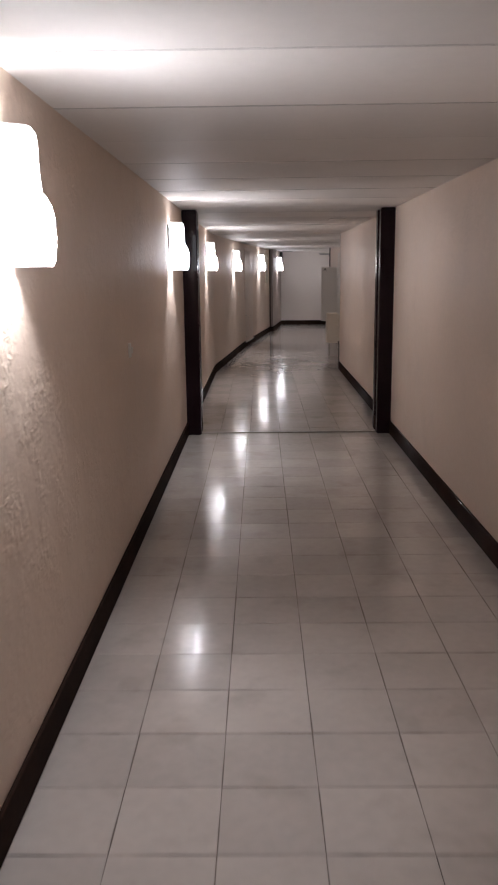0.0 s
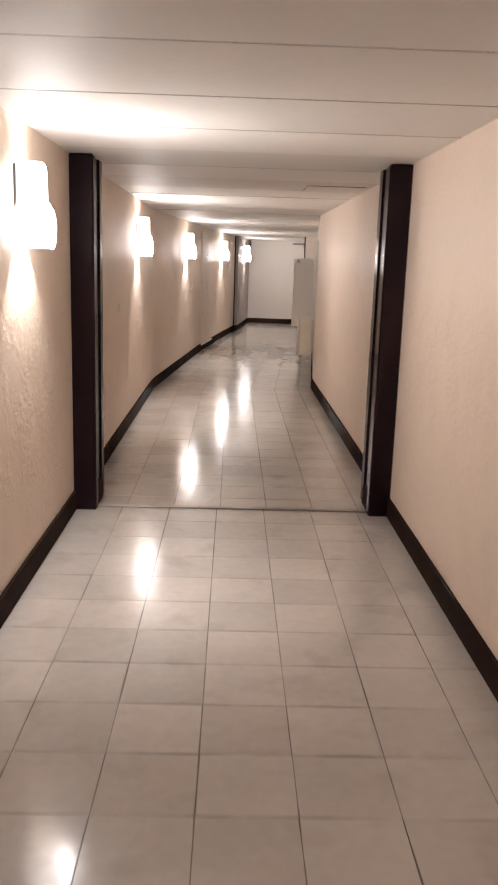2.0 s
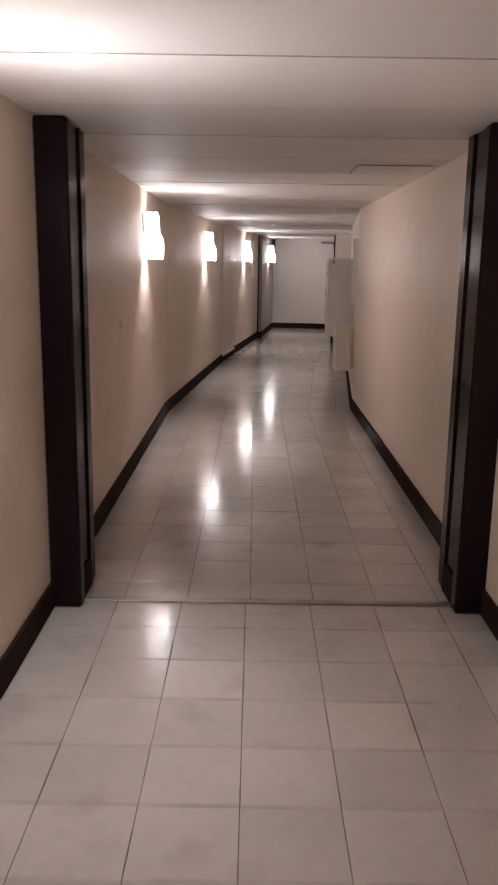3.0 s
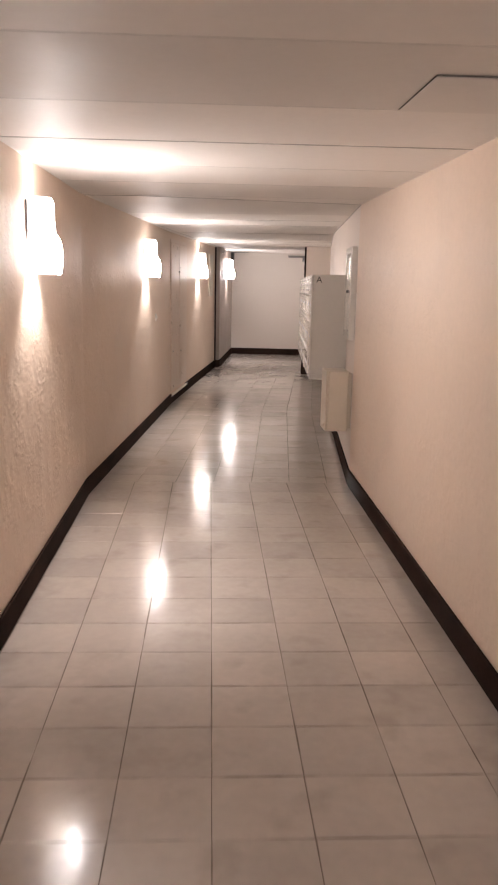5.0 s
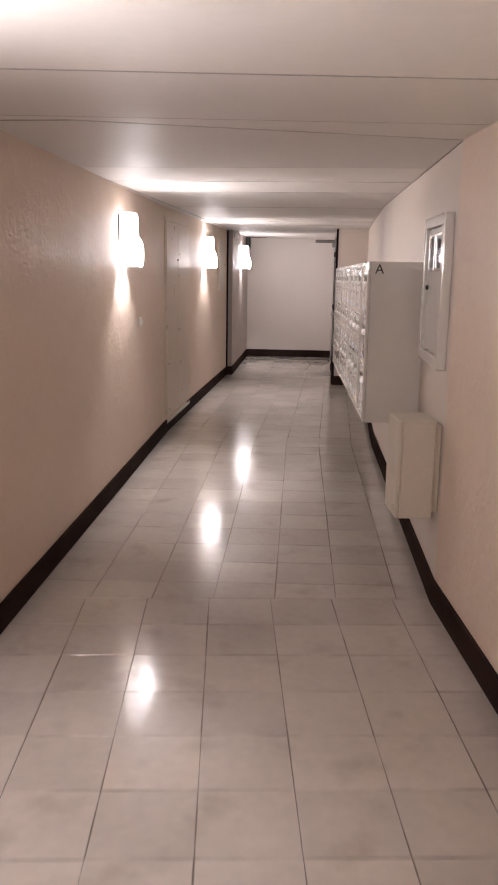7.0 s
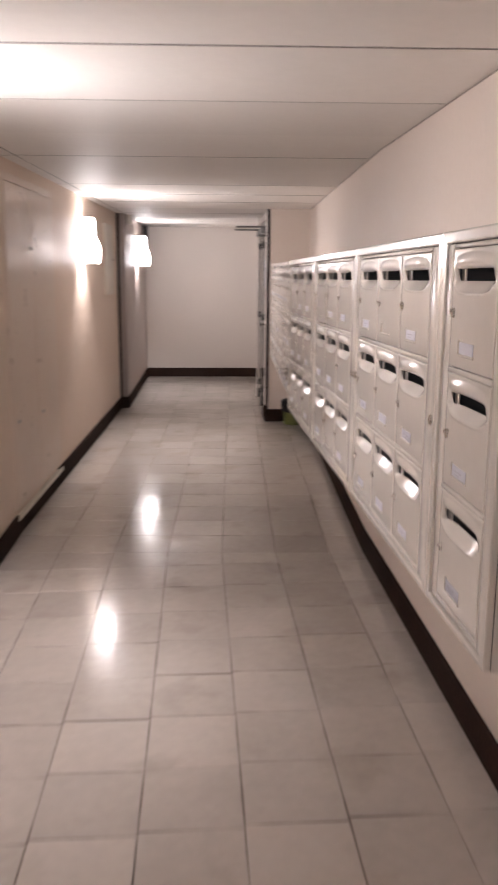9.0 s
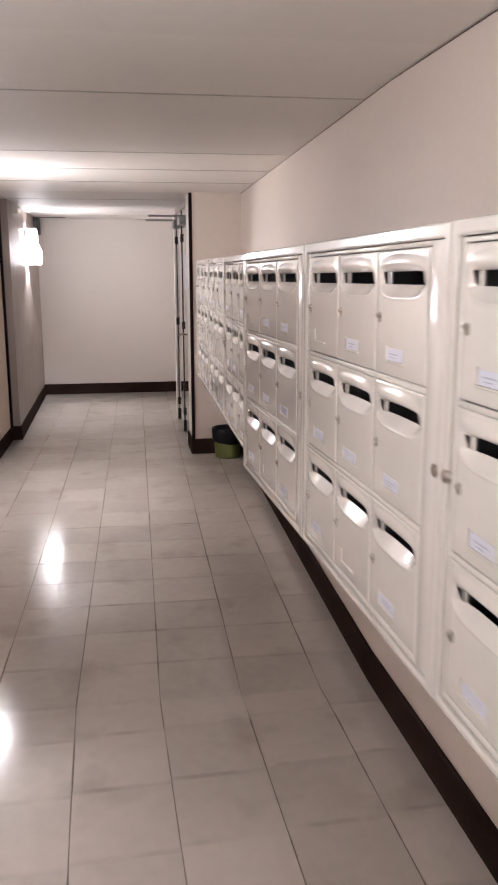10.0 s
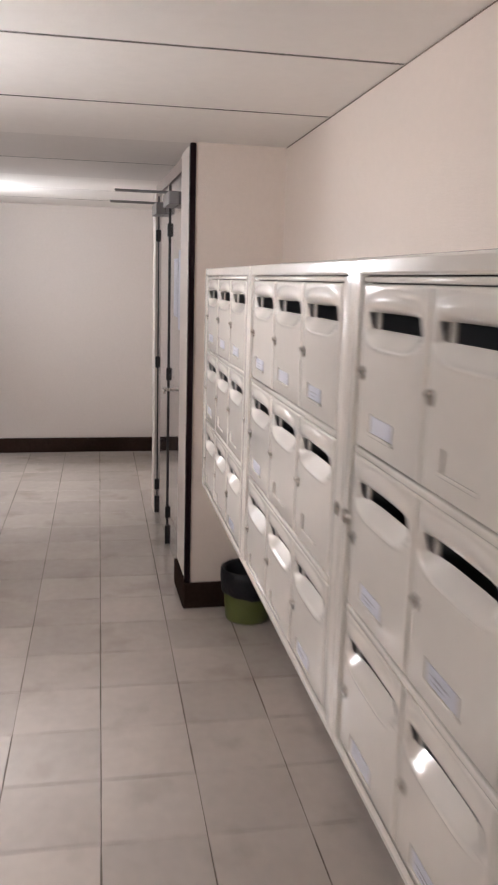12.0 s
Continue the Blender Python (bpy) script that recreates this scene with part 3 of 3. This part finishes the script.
def mesh_of(name, bm, mat):
    bmesh.ops.recalc_face_normals(bm, faces=bm.faces)
    me = bpy.data.meshes.new(name)
    bm.to_mesh(me)
    bm.free()
    me.materials.append(mat)
    return me


DOORS = {w: mail_door_mesh(w) for w in (0.285, 0.272)}
LOCK_ME = mesh_of("lock", disc_y(disc_y(disc_y(bmesh.new(), 0.022, 0.126, 0.0085, -0.010, -0.018), 0.022, 0.118, 0.0075, -0.010, -0.0165), 0.022, 0.127, 0.004, -0.017, -0.022), STEEL)
CARD_ME = mesh_of("name_card", boxes(((0.074, -0.0136, 0.034), (0.165, -0.0122, 0.060))), PAPER)
HOLDER_ME = mesh_of("card_holder", boxes(((0.068, -0.0165, 0.028), (0.170, -0.0115, 0.0335)), ((0.068, -0.0165, 0.0335), (0.0735, -0.0115, 0.064)), bevel=0.0012), CREAM)
# pale tab added to stand for light caught on the divider
GLINT_ME = mesh_of("inner_bracket", boxes(((0.014, 0.004, 0.150), (0.040, 0.009, 0.240)), bevel=0.001), CREAM)
LINE_ME = mesh_of("writing", boxes(((0.088, -0.0142, 0.047), (0.140, -0.0134, 0.0495)), ((0.094, -0.0142, 0.040), (0.126, -0.0134, 0.042))), INK)


def shell(x0, x1, y0, y1, z0, z1, t):
    """A case open at the front, with walls of thickness t."""
    bm = bmesh.new()
    def corners(d, front):
        return [bm.verts.new((x, y, z)) for y in (front, y1 - d) for x, z in ((x0 + d, z0 + d), (x1 - d, z0 + d), (x1 - d, z1 - d), (x0 + d, z1 - d))]
    a, b = corners(0, y0), corners(t, y0)
    for k in range(4):
        n = (k + 1) % 4
        bm.faces.new((a[k], a[n], a[4 + n], a[4 + k]))
        bm.faces.new((b[k], b[n], b[4 + n], b[4 + k]))
        bm.faces.new((a[k], a[n], b[n], b[k]))
    bm.faces.new(a[4:])
    bm.faces.new(b[4:])
    return bm


def mail_unit(columns, width, top, bottom, knobs, box_w, pitch):
    """A bank of boxes, three high, in one steel case with a hinged outer frame."""
    n = "three" if columns == 3 else "one"
    root = thing("mailbox_unit", Matrix(), f"glossy cream steel mailbox unit {n} wide, three high", "mailboxes", "mailbox units along the wall")
    deep = 0.31 if columns == 1 or width > 1 else 0.345
    case = part("case", shell(0.0, width, 0.0, deep, bottom, top, 0.004), CREAM, root)
    case.data.materials.append(INSIDE)
    for f in case.data.polygons:             # inner faces dark: the boxes' shade is put into the colour
        f.material_index = 1 if f.index == 13 or (f.index < 12 and f.index % 3 == 1) else 0
    rim = 0.030
    part("outer_rim", ring(0, width, bottom, top, rim, rim, 0.028, 0.018, -0.018, -0.0005, 0.005), CREAM, root)
    x0 = (0.047 if width > 1 else 0.0375) if columns == 3 else 0.072
    z_top = top - 0.041
    rows = [z_top - BOX_H - r * (BOX_H + 0.0155) for r in range(3)]
    g = rim + 0.002
    bars = [((g, -0.012, bottom + 0.022), (x0, 0.002, top - 0.0295)), ((x0 + columns * pitch - 0.003, -0.012, bottom + 0.022), (width - g, 0.002, top - 0.0295)),
            ((x0, -0.012, z_top + 0.0015), (x0 + columns * pitch - 0.003, 0.002, top - 0.0295)), ((x0, -0.012, bottom + 0.022), (x0 + columns * pitch - 0.003, 0.002, rows[2] - 0.003))]
    for r in range(2):
        bars.append(((x0, -0.014, rows[r] - 0.0138), (x0 + columns * pitch - 0.003, 0.002, rows[r] - 0.0015)))
    part("door_frame", boxes(*bars, bevel=0.003, segments=2), CREAM, root, smooth=True)
    divider = mesh_of("divider", boxes(((-0.0035, 0.006, bottom + 0.01), (-0.0025, deep - 0.01, top - 0.01))), INSIDE)
    shelf = mesh_of("shelf", boxes(((x0, 0.006, -0.009), (x0 + columns * pitch, deep - 0.01, -0.007))), INSIDE)
    for c in range(columns + 1):
        link("divider", divider, root, "divider between boxes, coloured dark as the shade inside", pose(x0 + c * pitch, 0, 0))
    for r in range(3):
        link("shelf", shelf, root, "shelf inside, coloured dark as the shade there", pose(0, 0, rows[r]))
    for r in range(3):
        for c in range(columns):
            d = link("mailbox_door", DOORS[box_w], root, "", pose(x0 + c * pitch, 0, rows[r]))
            link("lock", LOCK_ME, d, "chrome cylinder lock")
            link("card_holder", HOLDER_ME, d)
            link("inner_bracket", GLINT_ME, d, "pale tab standing for light caught behind the slot")
            card = rng.random()
            if card < 0.72:
                link("name_card", CARD_ME, d, "white paper name card")
                if card < 0.45:
                    link("writing", LINE_ME, d, "faint grey writing")
    for x in knobs:
        bm = bmesh.new()
        disc_y(bm, x, (top + bottom) / 2, 0.015, -0.012, -0.0205, 18)
        disc_y(bm, x, (top + bottom) / 2, 0.008, -0.020, -0.0225, 14)
        part("frame_lock", bm, STEEL, root, "round steel lock of the outer frame")
    return root


# the nearer row stands out a little more the farther it goes; the farther row is lower and set back
ROW_1 = FAR @ pose(0.630, 2.595, 0, 0, -0.55, -90 + 1.45)
ROW_2 = FAR @ pose(0.603, 4.655, 0, 0, 0, -90 - 1.3)
W1, W2 = 1.016, 0.948
TOP_1, LOW_1, TOP_2, LOW_2 = 1.618, 0.712, 1.600, 0.728
single = mail_unit(1, 0.425, TOP_1, LOW_1, (), 0.285, 0.292)
single.matrix_basis = ROW_1 @ pose(W1 + 0.001, 0, 0)
letter = bpy.data.curves.new("letter", "FONT")
letter.body, letter.size, letter.extrude = "A", 0.075, 0.0004
holder = new("letter", letter)
flat = bpy.data.meshes.new_from_object(holder)
bpy.data.objects.remove(holder)
flat.materials.clear()
flat.materials.append(BLACK)
link("letter", flat, single, "hand-drawn black letter A", pose(0.4262, 0.022, 1.552, 90, 0, 90))
mail_unit(3, W1, TOP_1, LOW_1, (0.022, W1 - 0.024), 0.285, 0.292).matrix_basis = ROW_1
wide = mail_unit(3, W1, TOP_1, LOW_1, (W1 - 0.024,), 0.285, 0.292)
wide.matrix_basis = ROW_1 @ pose(-W1 - 0.001, 0, 0)
copy_thing(wide, ROW_1 @ pose(-2 * (W1 + 0.001), 0, 0))
mail_unit(3, W2, TOP_2, LOW_2, (0.022, W2 - 0.024), 0.272, 0.279).matrix_basis = ROW_2 @ pose(-W2, 0, 0)
low = mail_unit(3, W2, TOP_2, LOW_2, (W2 - 0.024,), 0.272, 0.279)
low.matrix_basis = ROW_2 @ pose(-2 * (W2 + 0.001), 0, 0)
copy_thing(low, ROW_2 @ pose(-3 * (W2 + 0.001), 0, 0))

# ---- waste bin ----
root = thing("waste_bin", FAR @ pose(0.925, 7.815, 0.002), "small olive green plastic bin lined with a black bag", "bin")
part("bucket", lathe([(0.002, 0.004), (0.098, 0.004), (0.100, 0.0), (0.104, 0.01), (0.1185, 0.235), (0.115, 0.235), (0.101, 0.012), (0.002, 0.012)], 36), OLIVE, root, smooth=True)
bag = lathe([(0.078, 0.03), (0.097, 0.236), (0.105, 0.249), (0.112, 0.245), (0.113, 0.20), (0.1085, 0.132), (0.1045, 0.126)], 48)
for v in bag.verts:
    a = math.atan2(v.co.y, v.co.x)
    if v.co.z < 0.14 and v.co.to_2d().length > 0.1:
        v.co.z += 0.008 * math.sin(2 * a + 0.6) + 0.002 * math.sin(9 * a)
    elif v.co.z > 0.15:
        v.co.x *= 1 + 0.01 * math.sin(13 * a)
        v.co.y *= 1 + 0.01 * math.sin(13 * a)
for v in bag.verts:
    v.co.x, v.co.y = v.co.x * 1.14, v.co.y * 1.14
part("bin_bag", bag, BAG, root, "black plastic bag folded over the rim", smooth=True)


# ---- brown doors past the pier ----
def service_door(v0, v1, name, notices):
    """A brown leaf in a pale frame, hinged on its far side, with a closer above."""
    m = FAR @ pose(DOOR_U + 0.02, v1, 0, 0, 0, -90)
    w = v1 - v0
    root = thing(name, m, "closed glossy mauve-brown door with black hinges and a closer", "door", kind="structure")
    leaf = part("leaf", boxes(((0.012, -0.02, 0.012), (w - 0.006, 0.022, 2.062)), bevel=0.004), DOORBROWN, root)
    part("edge_strip", boxes(((w - 0.024, -0.026, 0.012), (w - 0.004, -0.018, 2.062)), bevel=0.002), BLACK, root)
    part("edge_strip", boxes(((0.002, -0.024, 0.012), (0.012, -0.016, 2.062)), bevel=0.002), BLACK, root)
    for z in (0.20, 1.02, 1.82):
        part("hinge", boxes(((-0.008, -0.036, z - 0.036), (0.012, -0.020, z + 0.036)), bevel=0.004, segments=2), BLACK, root)
    part("foot_bolt", boxes(((-0.006, -0.036, 0.004), (0.012, -0.020, 0.12)), bevel=0.003), BLACK, root)
    closer = part("closer", boxes(((0.14, -0.075, 1.925), (0.40, -0.02, 1.990)), bevel=0.006, segments=2), GREYMETAL, root, "grey door closer")
    part("closer_arm", boxes(((0.20, -0.33, 1.992), (0.224, -0.03, 2.004)), bevel=0.003), GREYMETAL, closer)
    part("closer_arm", boxes(((0.10, -0.33, 2.005), (0.122, -0.02, 2.015)), bevel=0.003), GREYMETAL, closer)
    if notices:
        part("handle", boxes(((0.10, -0.075, 0.935), (0.115, -0.020, 0.955)), ((0.10, -0.075, 0.935), (0.22, -0.062, 0.953)), bevel=0.004, segments=2), STEEL, root, "steel lever handle")
        for a, z0, z1 in ((0.22, 1.36, 1.66), (0.42, 1.30, 1.70)):
            part("notice", boxes(((a, -0.0225, z0), (a + 0.16, -0.0205, z1))), PAPER, root, "white paper notice")


service_door(8.335, 8.93, "door_1", True)
service_door(8.945, 9.60, "door_2", False)
bm = boxes(((DOOR_U - 0.02, 9.612, 0.0), (DOOR_U + 0.05, 9.765, 2.08)), bevel=0.004)
structure("door_frame_far", bm, END_PAINT, FAR, "pale door frame beside the brown door", "door frame")

# ---- closer and arm over the passage at the end ----
root = thing("door_closer", FAR @ pose(STEP_U, 11.35, 2.05, 0, 0, 90), "dark metal door closer fixed under the ceiling", "door closer")
part("housing", boxes(((-0.12, -0.06, -0.11), (0.10, 0, 0.08)), bevel=0.006, segments=2), BLACK, root)
part("arm", boxes(((0.0, -0.36, 0.082), (0.022, -0.02, 0.094)), bevel=0.003), BLACK, root)

# ---- floor tiles, laid square to each stretch ----
TILE_S = 0.30


def tile_mesh(poly, mat=TILE, z=0.0):
    """A thin tile with a small chamfer, from its outline about its own centre."""
    bm = bmesh.new()
    mid = sum(poly, Vector((0, 0))) / len(poly)
    top = [bm.verts.new((*(p + (mid - p).normalized() * 0.0016), z)) for p in poly]
    low_v = [bm.verts.new((p.x, p.y, z - 0.0015)) for p in poly]
    foot = [bm.verts.new((p.x, p.y, z - 0.006)) for p in poly]
    bm.faces.new(top)
    for a, b in ((top, low_v), (low_v, foot)):
        for i in range(len(poly)):
            j = (i + 1) % len(poly)
            bm.faces.new((a[i], b[i], b[j], a[j]))
    return mesh_of("floor_tile", bm, mat)


SQUARE = [Vector(p) for p in ((-0.1491, -0.1491), (0.1491, -0.1491), (0.1491, 0.1491), (-0.1491, 0.1491))]
FULL = {mat.name: tile_mesh(SQUARE, mat) for mat in (TILE, TILE_BROWN)}


def lay(name, frame_m, u_phase, v_phase, v0, v1, lines, label, mat, u_right=HALF, u_left=-HALF, shift=0.0):
    """Tiles of one stretch between v0 and v1; lines: (point, normal) that cut the field, in the stretch's frame; shift: from column to column."""
    base = bmesh.new()
    field = [Vector(p) for p in ((u_left - 0.05, v0), (u_right + 0.05, v0), (u_right + 0.05, v1), (u_left - 0.05, v1))]
    for a, n in lines:
        field = clip(field, a, n)
    slab(base, field, -0.06, -0.0028)
    root = structure(name, base, JOINT_BROWN, frame_m, label, "floor")
    rest = []
    i0, i1 = math.floor((u_left - u_phase) / TILE_S), math.ceil((u_right - u_phase) / TILE_S)
    j0, j1 = math.floor((v0 - v_phase) / TILE_S), math.ceil((v1 - v_phase) / TILE_S) + 1
    for j in range(j0, j1):
        for i in range(i0, i1):
            c = Vector((u_phase + (i + 0.5) * TILE_S, v_phase + (j + 0.5) * TILE_S + (i - i1) * shift))
            poly = [c + p for p in SQUARE]
            cuts = [(Vector((u_left + 0.002, 0)), Vector((1, 0))), (Vector((u_right - 0.002, 0)), Vector((-1, 0))), (Vector((0, v0)), Vector((0, 1))), (Vector((0, v1)), Vector((0, -1)))]
            whole = True
            for a, n in (*cuts, *lines):
                if any((p - a).dot(n) < 0 for p in poly):
                    whole = False
                    poly = clip(poly, a, n)
                    if len(poly) < 3:
                        break
            if len(poly) < 3:
                continue
            turn = pose(c.x + rng.uniform(-0.0007, 0.0007), c.y + rng.uniform(-0.0007, 0.0007), rng.uniform(-0.0003, 0.0002), rng.gauss(0, 0.025), rng.gauss(0, 0.025), rng.gauss(0, 0.08))
            me = FULL[mat.name] if whole else tile_mesh([p - c for p in poly], mat)
            link("floor_tile", me, root, "", turn)
    return root


def cut(frame_m, from_m, v, sign):
    """The line across from_m at v, as a cut in frame_m."""
    d = frame_m.inverted().to_3x3() @ from_m.to_3x3() @ Vector((0, sign, 0))
    return in_frame(frame_m, in_world(from_m, 0, v)), d.xy


FLOOR_LABEL = "pale grey polished vinyl tile floor with worn joints"
BROWN_LABEL = "brownish grey polished vinyl tile floor past the threshold"
MID_ROWS = FAR @ pose(0, 2, 0, 0, 0, 1.0) @ pose(0, -2, 0)
DEEP_ROWS = FAR @ pose(0, 6, 0, 0, 0, -1.5) @ pose(0, -6, 0)
lay("floor_near", NEAR, -0.104, 0.122, -8.9, 0.105, (), FLOOR_LABEL, TILE)
base = bmesh.new()
add_box(base, (-HALF, BACK, -0.06), (HALF, -8.9, 0.0))
structure("floor_behind", base, TILE, NEAR, "pale grey polished floor behind the start", "floor")
lay("floor_middle", NEAR, -0.082, 0.04, 0.105, 5.44, (), BROWN_LABEL, TILE_BROWN, HALF_R)
lay("floor_bend", MID_ROWS, 0.176, 0.212, -1.0, 4.5, (cut(MID_ROWS, NEAR, 5.4405, 1), cut(MID_ROWS, DEEP_ROWS, 3.94, -1)), BROWN_LABEL, TILE_BROWN, 1.02, -1.09, 0.0165)
lay("floor_far", DEEP_ROWS, 0.196, 0.04, 3.9405, END + 0.03, (), BROWN_LABEL, TILE_BROWN, DEEP_U + 0.05, -1.09)
